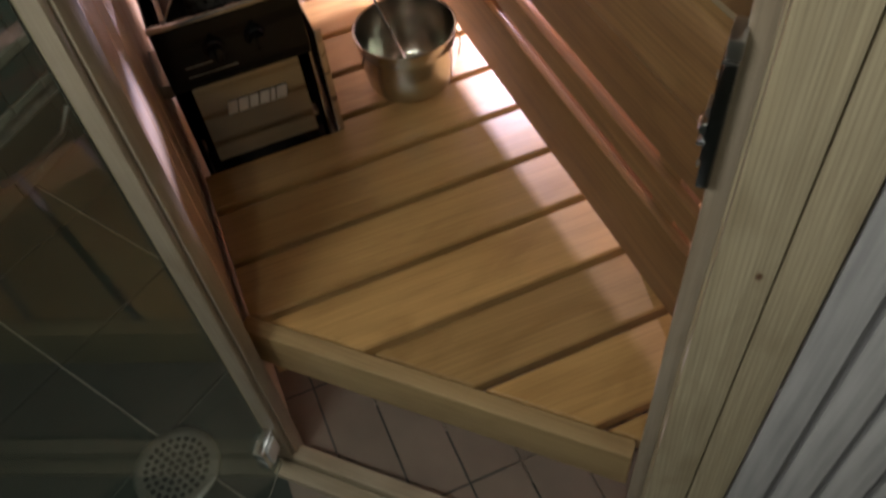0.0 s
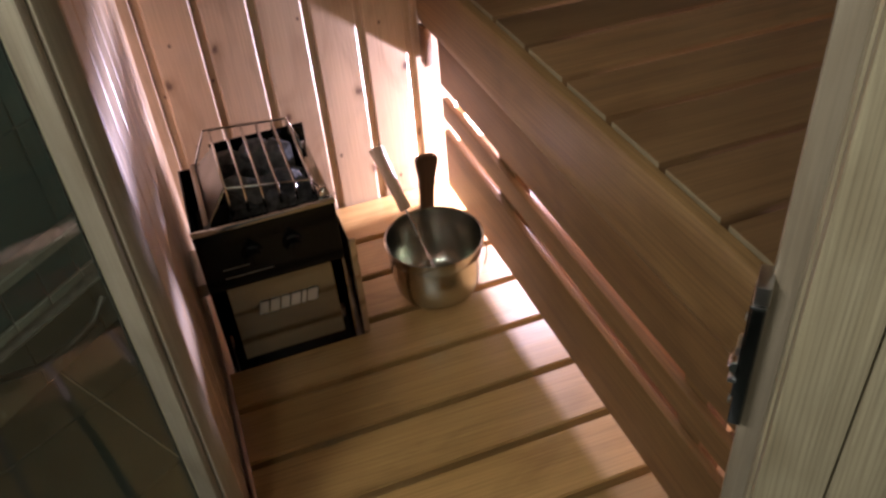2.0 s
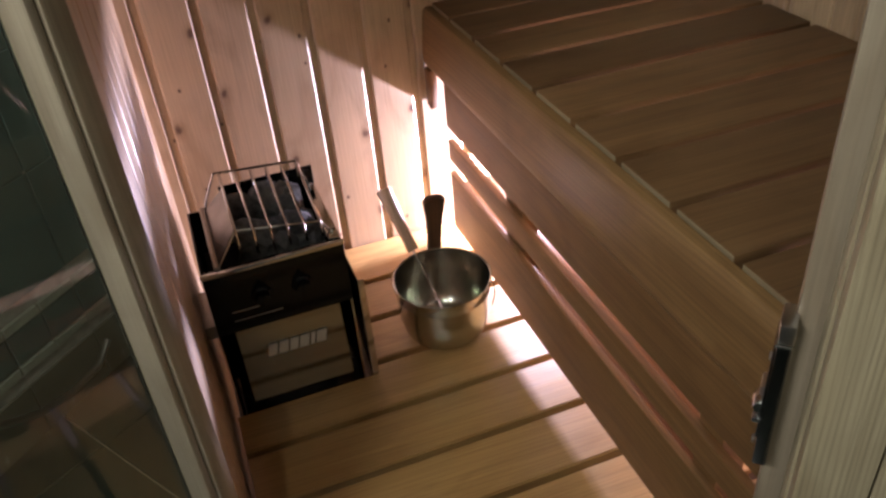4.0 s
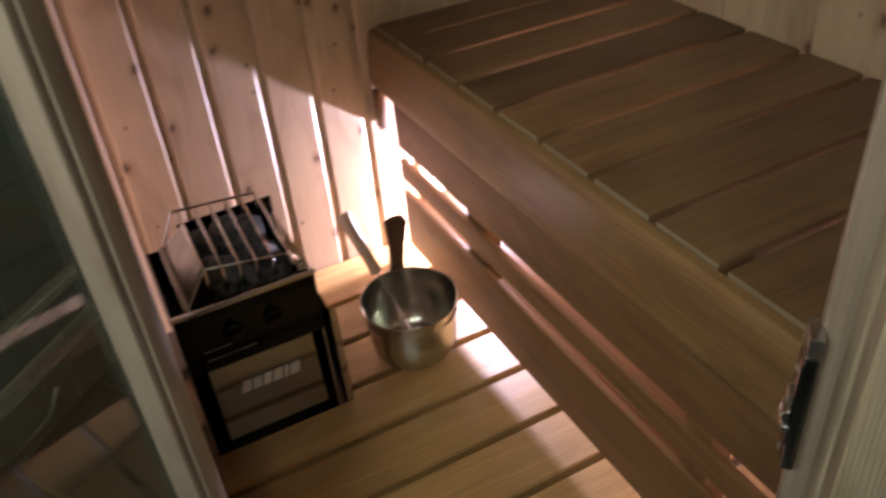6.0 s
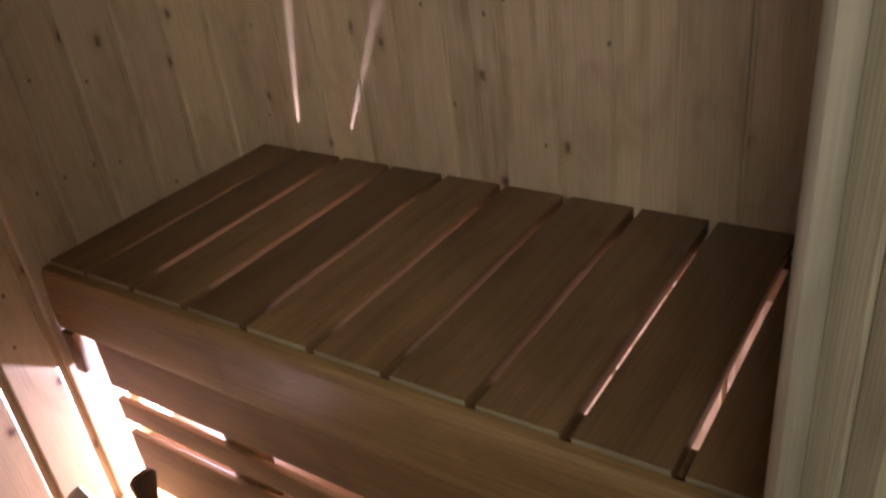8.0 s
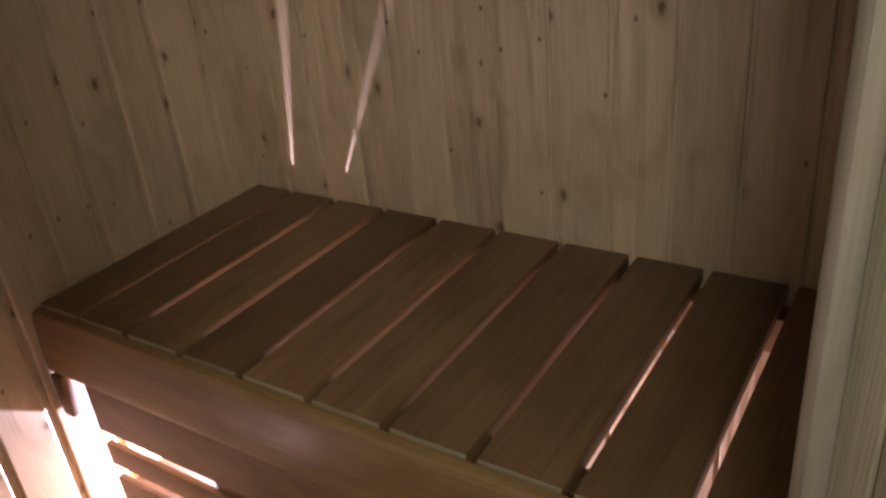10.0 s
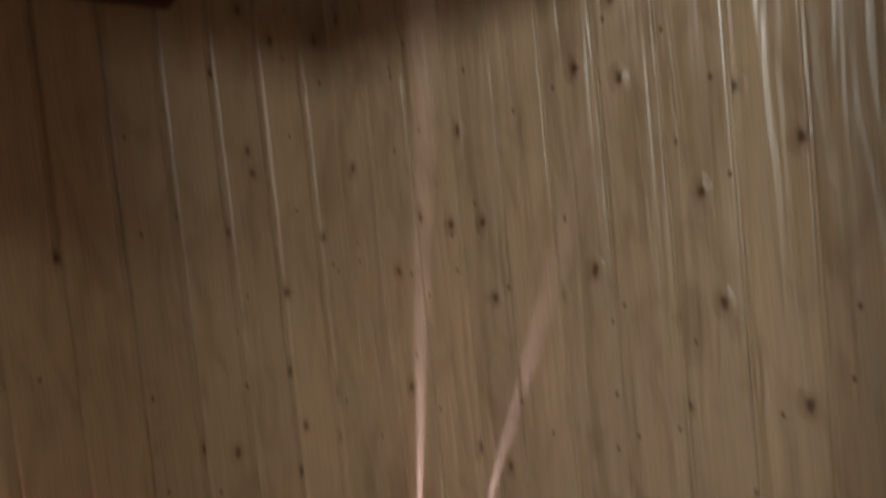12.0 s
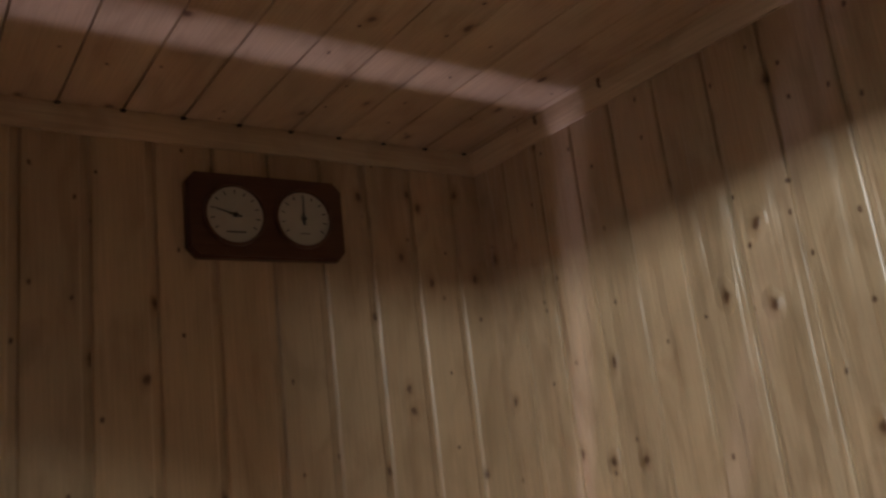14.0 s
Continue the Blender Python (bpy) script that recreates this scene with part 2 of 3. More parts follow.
def part(name, bm, material, parent, label="", m=None, smooth=True):
    """Links a bmesh, or a ready mesh, as one mesh object under a thing or a part."""
    me = bm if isinstance(bm, bpy.types.Mesh) else to_mesh(name, bm, material, smooth)
    ob = new(name, me)
    ob.parent = parent
    if m is not None:
        ob.matrix_basis = m
    return tagged(ob, label)


def single(name, bm, material, label, category, m=None, group="", kind="", smooth=True):
    ob = new(name, to_mesh(name, bm, material, smooth))
    if m is not None:
        ob.matrix_world = m
    return tagged(ob, label, category, group, kind)


def box(size, bevel=0.0, at=(0, 0, 0), bm=None, segments=2):
    out = bm or bmesh.new()
    tmp = bmesh.new()
    bmesh.ops.create_cube(tmp, size=1.0, matrix=Matrix.Translation(at) @ Matrix.Diagonal((*size, 1)))
    if bevel:
        bmesh.ops.bevel(tmp, geom=tmp.edges[:], offset=bevel, segments=segments, profile=0.6, affect="EDGES")
    if bm is None:
        out.free()
        return tmp
    me = bpy.data.meshes.new("tmp")
    tmp.to_mesh(me)
    tmp.free()
    out.from_mesh(me)
    bpy.data.meshes.remove(me)
    return out


def prism(points, length, axis="z"):
    """A closed outline of (a, b) drawn out along an axis, from 0 to length."""
    bm = bmesh.new()

    def p(a, b, c):
        return {"z": (a, b, c), "y": (a, c, b), "x": (c, a, b)}[axis]

    lo = [bm.verts.new(p(a, b, 0)) for a, b in points]
    hi = [bm.verts.new(p(a, b, length)) for a, b in points]
    bm.faces.new(lo[::-1])
    bm.faces.new(hi)
    for i in range(len(points)):
        j = (i + 1) % len(points)
        bm.faces.new((lo[i], lo[j], hi[j], hi[i]))
    bmesh.ops.recalc_face_normals(bm, faces=bm.faces[:])
    return bm


def lathe(profile, steps=48, close=False):
    bm = bmesh.new()
    rings = []
    for r, z in profile:
        rings.append([bm.verts.new((r * math.cos(2 * math.pi * k / steps), r * math.sin(2 * math.pi * k / steps), z)) for k in range(steps)])
    for a, b in zip(rings, rings[1:]):
        for k in range(steps):
            j = (k + 1) % steps
            bm.faces.new((a[k], a[j], b[j], b[k]))
    bm.faces.new(rings[0][::-1])
    bm.faces.new(rings[-1])
    bmesh.ops.recalc_face_normals(bm, faces=bm.faces[:])
    return bm


def tube(points, radius, sides=8, closed=False, bm=None):
    """A round bar along a line of points."""
    bm = bm or bmesh.new()
    pts = [Vector(p) for p in points]
    rings = []
    n = len(pts)
    for i, p in enumerate(pts):
        a, b = (pts[(i - 1) % n], pts[(i + 1) % n]) if closed else (pts[max(0, i - 1)], pts[min(n - 1, i + 1)])
        d = (b - a).normalized()
        u = d.orthogonal().normalized() if not rings else (u - d * u.dot(d)).normalized()
        v = d.cross(u)
        rings.append([bm.verts.new(p + radius * (math.cos(2 * math.pi * k / sides) * u + math.sin(2 * math.pi * k / sides) * v)) for k in range(sides)])
    pairs = list(zip(rings, rings[1:])) + ([(rings[-1], rings[0])] if closed else [])
    for a, b in pairs:
        for k in range(sides):
            j = (k + 1) % sides
            bm.faces.new((a[k], a[j], b[j], b[k]))
    if not closed:
        bm.faces.new(rings[0][::-1])
        bm.faces.new(rings[-1])
    bmesh.ops.recalc_face_normals(bm, faces=bm.faces[:])
    return bm


# The diagonal corner wall: u along it (to the right seen from outside), s its distance from the far corner, both over root two
def diag(u, s, z=0.0):
    return ((-s + u) / 2, (-s - u) / 2, z)


R2 = math.sqrt(2.0)


def diag_box(u0, u1, s0, s1, z0, z1, bevel=0.0):
    """The bmesh and the pose of a box that stands along the diagonal wall."""
    bm = box(((u1 - u0) / R2, (s1 - s0) / R2, z1 - z0), bevel)
    return bm, pose(*diag((u0 + u1) / 2, (s0 + s1) / 2, (z0 + z1) / 2), 0, 0, -45)


# ---- the sauna's shell ----
X0, Y0, ZC, ZD, ZB = -1.117, -1.25, 2.19, 0.335, 0.86
S_IN, U_R = 1.892, 0.513
PITCH = 0.1012


def panel_profile(w):
    return [(0, 0.007), (0.0008, 0.0025), (0.004, 0.0), (w - 0.017, 0.0), (w - 0.0135, 0.002), (w - 0.0125, 0.007), (w, 0.007), (w, 0.014), (0, 0.014)]


def tight_profile(w):
    return [(0, 0.005), (0.0008, 0.0016), (0.0035, 0.0), (w - 0.0085, 0.0), (w - 0.006, 0.001), (w - 0.0048, 0.005), (w, 0.005), (w, 0.014), (0, 0.014)]


panel_meshes = {}


def panels(wall, m, length, z0, z1, start=0.0, profile=panel_profile, mat=None):
    """Upright boards side by side on a wall, each an object of its own."""
    at = start
    while at < length - 0.004:
        lo, hi = max(0.0, at), min(length, at + PITCH)
        w = round(hi - lo, 4)
        if w > 0.02:
            first, last = at <= 0.0, at + PITCH >= length
            key = (w, z0, z1, profile, first, last, mat)
            if key not in panel_meshes:
                # boards that meet a corner are cut square there
                pts = profile(w)
                pts = ([(0, 0.0)] + pts[2:] if first else pts)
                if last:
                    pts = [p for p in pts if p[0] < w * 0.6][:-1] + [(w, 0.0), (w, 0.014), (0, 0.014)]
                panel_meshes[key] = to_mesh("wall_board", prism(pts, z1 - z0), mat or spruce_z)
            part("wall_board", panel_meshes[key], None, wall, m=m @ pose(lo, 0, z0))
        at += PITCH


def shell_wall(name, label, size, at, turn=0.0):
    return single(name, box(size), frame_wood, label, "wall", pose(*at, 0, 0, turn), kind="structure", smooth=False)


wall_north = shell_wall("wall_north", "knotty pale spruce panelled sauna wall behind the heater", (1.2, 0.05, 2.3), (-0.56, 0.04, 1.15))
wall_east = shell_wall("wall_east", "knotty pale spruce panelled sauna wall along the bench", (0.05, 1.4, 2.3), (0.04, -0.62, 1.15))
wall_west = shell_wall("wall_west", "knotty pale spruce panelled sauna wall beside the heater", (0.03, 0.83, 2.3), (X0 - 0.03, -0.413, 1.15))
wall_south = shell_wall("wall_south", "spruce panelled end wall of the sauna bench", (0.62, 0.05, 2.3), (-0.31, Y0 - 0.04, 1.15))
lintel_bm, lintel_pose = diag_box(-0.37, 0.64, S_IN, 1.99, 2.162, 2.35)
single("wall_diagonal", lintel_bm, frame_wood, "spruce lintel over the diagonal sauna doorway", "wall", lintel_pose, kind="structure", smooth=False)

# ---- door frame, threshold, outer cladding ----
door_frame = thing("door_frame", "pale planed pine door frame with a rebate, on the diagonal corner", "door frame", diag(0.1, 1.93, 0), kind="structure", turn=-45)
inv = door_frame.matrix_world.inverted()


def frame_piece(name, u0, u1, s0, s1, z0, z1, bevel=0.002, mat=None, label=""):
    bm, m = diag_box(u0, u1, s0, s1, z0, z1, bevel)
    return part(name, bm, mat or frame_wood, door_frame, label, inv @ m)


frame_piece("jamb", -0.31, -0.281, 1.936, 1.9705, 0.0, 2.16, 0.002, planed)
frame_piece("jamb", -0.345, -0.286, 1.9715, 1.986, 0.0, 2.16, 0.004, planed)
frame_piece("jamb", U_R + 0.025, 0.6, S_IN + 0.02, 1.958, 0.0, 2.16, 0.003)
frame_piece("stop_strip", U_R, U_R + 0.04, S_IN, S_IN + 0.0195, 0.0, 2.16, 0.004, planed, "smooth planed door stop")
frame_piece("casing", 0.541, 0.603, 1.96, 2.0, 0.0, 2.25, 0.004)
frame_piece("casing", 0.6035, 0.657, 1.965, 1.993, 0.0, 2.25, 0.006)
frame_piece("head", -0.2805, U_R - 0.0005, S_IN, 1.96, 2.014, 2.16)
frame_piece("threshold", -0.33, 0.6, 1.945, 1.985, 0.0, 0.035, 0.004, frame_wood_x)
frame_piece("threshold", -0.33, 0.6, 1.987, 2.03, 0.0, 0.018, 0.004, frame_wood_x)

outer_bm, outer_pose = diag_box(0.66, 1.7, 1.94, 1.965, 0.0, 2.35)
outer_wall = single("wall_outer", outer_bm, grey_paint, "grey-white grooved cladding outside the sauna", "wall", outer_pose, kind="structure")
cladding = to_mesh("cladding_board", box((0.034, 0.012, 2.35), 0.005), grey_paint, True)
for k in range(18):
    u = 0.684 + 0.0555 * k
    part("cladding_board", cladding, None, outer_wall, m=outer_wall.matrix_world.inverted() @ pose(*diag(u, 1.977, 1.175), 0, 0, -45))

ceiling_bm = bmesh.new()
for k in range(13):
    box((0.0963, 1.3, 0.014), 0.0022, (0.0095 - 0.0985 * k, -0.63, ZC + 0.007), ceiling_bm)
box((1.25, 1.36, 0.02), 0.0, (-0.57, -0.63, ZC + 0.027), ceiling_bm)
single("ceiling", ceiling_bm, spruce_y, "spruce boarded sauna ceiling with dark narrow joints", "ceiling", kind="structure")

trim_pts = [(0, 0), (0.022, 0), (0.022, 0.012), (0.016, 0.022), (0.012, 0.034), (0.006, 0.042), (0, 0.042)]
trim_n = prism([(-a, -b) for a, b in trim_pts], 1.117, "x")
trim_north = single("trim_north", trim_n, spruce_x, "moulded spruce strip under the ceiling", "trim", pose(X0, 0, ZC), kind="structure")
trim_e = prism([(-a, -b) for a, b in trim_pts], 1.25, "x")
single("trim_east", trim_e, spruce_x, "moulded spruce strip under the ceiling", "trim", pose(0, 0, ZC, 0, 0, -90), kind="structure")

# painted shade of the wedge-shaped slots where the ceiling joints meet the strip
slot = to_mesh("joint_slot", box((0.009, 0.01, 0.004), 0.001, (0, 0, 0), None, 1), dark)
for k in range(12):
    part("joint_slot", slot, None, trim_north, m=trim_north.matrix_world.inverted() @ pose(-0.0398 - 0.0985 * k, -0.023, ZC - 0.0025))

# ---- floors ----
floor = single("floor", box((6.2, 5.2, 0.05), 0.0, (0, 0, -0.032)), grout, "pale grouted floor of small square tiles", "floor", pose(-1.4, -1.0, 0), kind="structure", smooth=False)
small = to_mesh("floor_tile", box((0.0962, 0.295, 0.008), 0.0012, (0, 0, -0.004), None, 1), tile_mat)
big = to_mesh("bathroom_tile", box((0.296, 0.296, 0.008), 0.0015, (0, 0, -0.004), None, 1), tile_out)

# ---- duckboard ----
duckboard = thing("duckboard", "varnished orange-brown raised slatted floor with a diagonal front edge", "duckboard", (-0.8, -0.6, ZD))
GAP, BW = 0.0135, 0.125
gaps = [-0.519 - BW * (k - 4) for k in range(0, 11)]
d_inv = duckboard.matrix_world.inverted()
S_D = 1.852
edges = [0.0] + [g for g in gaps if g < -0.02] + [-1.5]
for a, b in zip(edges, edges[1:]):
    y1 = a - (GAP / 2 if a < 0 else 0.004)
    y0 = b + GAP / 2
    x_l, x_r = X0 + 0.012, -0.3
    pts = None
    # the heater's recess
    if y1 > -0.422:
        x_l = -0.842
    if y1 > -0.422 > y0:
        pts = [(x_l, y1), (x_r, y1), (x_r, y0), (X0 + 0.012, y0), (X0 + 0.012, -0.422), (x_l, -0.422)]
    elif x_l + y0 < -S_D:
        xa, xb = max(x_l, -S_D - y1), -S_D - y0
        if xb > x_r - 0.05:
            continue
        pts = [(xa, y1), (x_r, y1), (x_r, y0), (xb, y0)]
        if xa == x_l and -S_D - xa < y1 - 1e-4:
            pts.append((xa, -S_D - xa))
    else:
        pts = [(x_l, y1), (x_r, y1), (x_r, y0), (x_l, y0)]
    bm = prism(pts, 0.026)
    bmesh.ops.bevel(bm, geom=[e for e in bm.edges if all(v.co.z > 0.02 for v in e.verts)], offset=0.0025, segments=2, affect="EDGES")
    cx, cy = sum(p[0] for p in pts) / len(pts), sum(p[1] for p in pts) / len(pts)
    bmesh.ops.translate(bm, verts=bm.verts[:], vec=(-cx, -cy, 0))
    part("slat", bm, duck_x, duckboard, m=d_inv @ pose(cx, cy, ZD - 0.026))
bm, m = diag_box(-0.36, U_R - 0.008, S_D + 0.003, S_D + 0.042, ZD - 0.09, ZD - 0.001, 0.003)
part("front_rail", bm, duck_frame, duckboard, "paler planed front edge board", d_inv @ m)
for x, y, l in ((-0.62, -0.55, 0.9), (-0.79, -0.45, 0.85), (-1.08, -0.58, 0.3)):
    part("bearer", box((0.045, l, 0.06), 0.002), duck_frame, duckboard, m=d_inv @ pose(x, y, ZD - 0.058))
part("stub", box((0.03, 0.022, 0.1), 0.002), duck_x, duckboard, m=d_inv @ pose(-1.085, -0.762, ZD - 0.1))
for x, y in ((-0.62, -0.2), (-0.62, -0.9), (-0.79, -0.75)):
    part("foot", box((0.044, 0.044, ZD - 0.088), 0.002), duck_frame, duckboard, m=d_inv @ pose(x, y, (ZD - 0.088) / 2))

# ---- bench ----
bench = thing("bench", "dark reddish-brown slatted sauna bench with a rounded front board", "bench", (-0.27, -0.6, ZB), kind="")
b_inv = bench.matrix_world.inverted()
XB, BG = -0.534, 0.0135
bounds = [-0.003, -0.103, -0.221, -0.345, -0.470, -0.596, -0.721, -0.847, -0.969, -1.095]
for a, b in zip(bounds, bounds[1:] + [Y0 + 0.004]):
    y1 = a - ((0.0042 if a > -0.11 else BG / 2) if a < -0.01 else 0)
    y0 = b + ((0.0042 if b > -0.11 else BG / 2) if b > Y0 + 0.01 else 0)
    if y1 - y0 < 0.015:
        continue
    slat_bm = box((-XB - 0.004, y1 - y0, 0.026), 0.003)
    slat_bm.normal_update()
    for f in slat_bm.faces:
        f.material_index = 1 if f.normal.x < -0.55 else 0
    slat_me = to_mesh("slat", slat_bm, bench_x, True)
    slat_me.materials.append(lit_end_grain)
    part("slat", slat_me, None, bench, m=b_inv @ pose(XB / 2 - 0.002, (y0 + y1) / 2, ZB - 0.013))
L = -Y0 - 0.006
nose = [(0.0, -0.005), (-0.009, -0.005), (-0.0145, -0.007), (-0.018, -0.013), (-0.0205, -0.03), (-0.025, -0.09), (-0.0255, -0.108), (-0.0235, -0.121), (-0.0175, -0.13), (-0.008, -0.134), (0.006, -0.134), (0.006, -0.03), (0.0, -0.03)]
part("front_board", prism(nose, L, "y"), bench_front_lit, bench, "wide rounded front board", b_inv @ pose(XB - 0.002, -L - 0.003, ZB - 0.001))
for x, dx in ((XB + 0.045, 0.05), (-0.04, 0.045)):
    part("bearer", box((dx, L, 0.06), 0.003), bench_y, bench, m=b_inv @ pose(x, Y0 / 2, ZB - 0.058))
SK0, SK1 = -0.065, Y0 + 0.01
for z0, z1, x in ((0.616, 0.722, -0.537), (0.536, 0.584, -0.536), (0.364, 0.504, -0.536)):
    part("skirt_board", box((0.014, SK0 - SK1, z1 - z0), 0.003), bench_y, bench, m=b_inv @ pose(x, (SK0 + SK1) / 2, (z0 + z1) / 2))
part("spacer", box((0.018, 0.03, 0.085), 0.002), bench_y, bench, m=b_inv @ pose(-0.553, -0.017, 0.687))
part("cleat", box((0.03, 0.075, 0.36), 0.002), bench_y, bench, m=b_inv @ pose(-0.5135, -0.37, 0.62))
part("post", box((0.04, 0.05, ZB - 0.09), 0.002), bench_y, bench, m=b_inv @ pose(-0.508, -0.965, (ZB - 0.09) / 2))
# Added strip that stops light leaking up the panel grooves behind the bench.
part("end_strip", box((0.5, 0.024, 0.012), 0.001), bench_x, bench, m=b_inv @ pose(-0.27, -0.004, ZB - 0.033))
# Unseen board, added to mute the light seen through the skirt gaps.
part("stretcher", box((0.13, 0.885, 0.018), 0.002), bench_y, bench, m=b_inv @ pose(-0.456, -0.498, 0.456))
part("back_batten", box((0.03, 0.04, ZB - 0.09), 0.002), bench_y, bench, m=b_inv @ pose(-0.018, -1.1, (ZB - 0.09) / 2))

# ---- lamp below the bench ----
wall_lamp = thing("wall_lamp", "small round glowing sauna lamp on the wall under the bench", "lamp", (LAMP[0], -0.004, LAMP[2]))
part("base", lathe([(0.0005, 0), (0.045, 0), (0.045, 0.012), (0.04, 0.018), (0.0005, 0.018)], 24), plastic, wall_lamp, m=pose(0, 0, 0, 90))
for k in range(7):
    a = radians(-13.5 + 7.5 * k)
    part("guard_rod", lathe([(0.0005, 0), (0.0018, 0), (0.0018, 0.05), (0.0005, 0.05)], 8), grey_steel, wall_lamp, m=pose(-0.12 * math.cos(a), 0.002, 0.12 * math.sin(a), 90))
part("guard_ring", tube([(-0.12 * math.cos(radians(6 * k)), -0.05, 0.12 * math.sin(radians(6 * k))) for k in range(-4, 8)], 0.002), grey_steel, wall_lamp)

# ---- heater ----
# the heater is drawn at full size, then brought to its size and place in the recess
H_SIZE = 0.917
H_PIVOT = Matrix.Translation((-1.046, -1.53, 1.397)) @ Matrix.Scale(H_SIZE, 4) @ Matrix.Translation((1.046, 1.53, -1.397))
heater = thing("sauna_heater", "black and polished steel electric sauna heater filled with stones", "heater", (-0.97, -0.19, 0.1))
HX0, HX1, HY0, HY1, HZ0, HZ1 = -1.099, -0.842, -0.306, -0.075, 0.12, 0.567
h_inv = heater.matrix_world.inverted()


def hpart(name, bm, mat, label="", parent=None, m=None):
    return part(name, bm, mat, parent or heater, label, h_inv @ (m or Matrix()))


# outer casing as an open box with a stone well
casing = bmesh.new()
cxm, cym = (HX0 + HX1) / 2, (HY0 + HY1) / 2
box((0.004, HY1 - HY0 - 0.01, HZ1 - HZ0), 0.001, (HX0 + 0.002, cym, (HZ0 + HZ1) / 2), casing)
box((HX1 - HX0, 0.004, HZ1 - HZ0), 0.001, (cxm, HY1 - 0.002, (HZ0 + HZ1) / 2), casing)
hpart("casing", casing, black)
side = bmesh.new()
box((0.004, HY1 - HY0 - 0.012, HZ1 - HZ0 - 0.006), 0.001, (HX1 - 0.002, cym, (HZ0 + HZ1) / 2), side)
hpart("side_panel", side, mirror_steel, "polished steel side panel")
hpart("bottom", box((HX1 - HX0 - 0.01, HY1 - HY0 - 0.01, 0.01), 0.001, (cxm, cym, HZ0 + 0.01)), black)
# black control panel above, polished folded front below
ctrl = prism([(HY0 + 0.006, 0.425), (HY0 - 0.001, 0.432), (HY0 - 0.003, HZ1 - 0.006), (HY0 + 0.002, HZ1), (HY0 + 0.014, HZ1), (HY0 + 0.014, 0.425)], HX1 - HX0, "x")
hpart("control_panel", ctrl, black, "glossy black control panel", m=pose(HX0, 0, 0))
hpart("rim", box((HX1 - HX0 + 0.004, 0.008, 0.009), 0.0015, (cxm, HY0 - 0.003, HZ1 + 0.001)), chrome, "bright steel edge strip")
front = prism([(HY0 + 0.016, 0.424), (HY0 + 0.012, 0.421), (HY0 - 0.009, 0.258), (HY0 - 0.006, 0.252), (HY0 + 0.02, 0.248), (HY0 + 0.03, 0.424)], HX1 - HX0 - 0.056, "x")
front_panel = hpart("front_panel", front, panel_steel, "polished steel lower front panel", m=pose(HX0 + 0.03, 0, 0))
front_panel.data.polygons.foreach_set("use_smooth", [False] * len(front_panel.data.polygons))
hpart("kick_panel", box((HX1 - HX0 - 0.02, 0.004, 0.14), 0.001, (cxm, HY0 + 0.024, 0.192)), black)
for x in (-1.005, -0.93):
    knob = hpart("knob", lathe([(0.0005, 0), (0.02, 0), (0.019, 0.006), (0.014, 0.008), (0.013, 0.022), (0.0005, 0.023)], 24), black, m=pose(x, HY0 - 0.001, 0.5, 90))
    part("grip", box((0.007, 0.03, 0.008), 0.002, (0, 0, 0.024)), black, knob)
for z, w in ((0.478, 0.07), (0.458, 0.09)):
    hpart("scale_strip", box((w, 0.0015, 0.002), 0.0, (HX0 + 0.035 + w / 2, HY0 - 0.0035, z)), grey_steel)
# raised badge of six plain slanted blocks, each over an offset black one: outline and painted shadow
x = -1.022
for w in (0.017, 0.018, 0.016, 0.018, 0.008, 0.019):
    for dx, dz, dy, mat in ((0.0015, -0.002, 0.0, black), (0.0, 0.0, 0.0022, badge)):
        block = prism([(x + dx, 0.35 + dz), (x + w + dx, 0.35 + dz), (x + w + 0.006 + dx, 0.376 + dz), (x + 0.006 + dx, 0.376 + dz)], 0.0025, "y")
        hpart("badge_block", block, mat, m=pose(0, HY0 + 0.0035 - dy, 0))
    x += w + 0.0035
# stone well with sloped steel reflector
RZ = HZ1 + 0.055
hpart("well", box((HX1 - HX0 - 0.02, HY1 - HY0 - 0.03, 0.02), 0.0, (cxm, cym, HZ1 - 0.1)), dark)
refl = bmesh.new()
q = [(HX0 + 0.03, HY0 + 0.012, HZ1), (HX0 + 0.03, HY1 - 0.01, HZ1), (HX0 + 0.078, HY1 - 0.016, RZ - 0.008), (HX0 + 0.078, HY0 + 0.06, RZ - 0.008)]
vs = [refl.verts.new(p) for p in q] + [refl.verts.new((p[0] + 0.003, p[1], p[2] - 0.004)) for p in q]
for f in ((0, 1, 2, 3), (7, 6, 5, 4), (0, 4, 5, 1), (1, 5, 6, 2), (2, 6, 7, 3), (3, 7, 4, 0)):
    refl.faces.new([vs[i] for i in f])
bmesh.ops.recalc_face_normals(refl, faces=refl.faces[:])
hpart("reflector", refl, dull_plate, "sloping dull steel plate")
hpart("side_rail", box((0.022, HY1 - HY0 - 0.01, 0.012), 0.003, (HX1 - 0.013, cym, HZ1 + 0.003)), mirror_steel)
hpart("side_rail", box((0.01, HY1 - HY0 - 0.01, 0.03), 0.002, (HX0 + 0.03, cym, HZ1 - 0.005)), grey_steel)
hpart("back_plate", box((HX1 - HX0 - 0.07, 0.003, 0.05), 0.001, (cxm + 0.035, HY1 - 0.006, HZ1 + 0.02)), black)
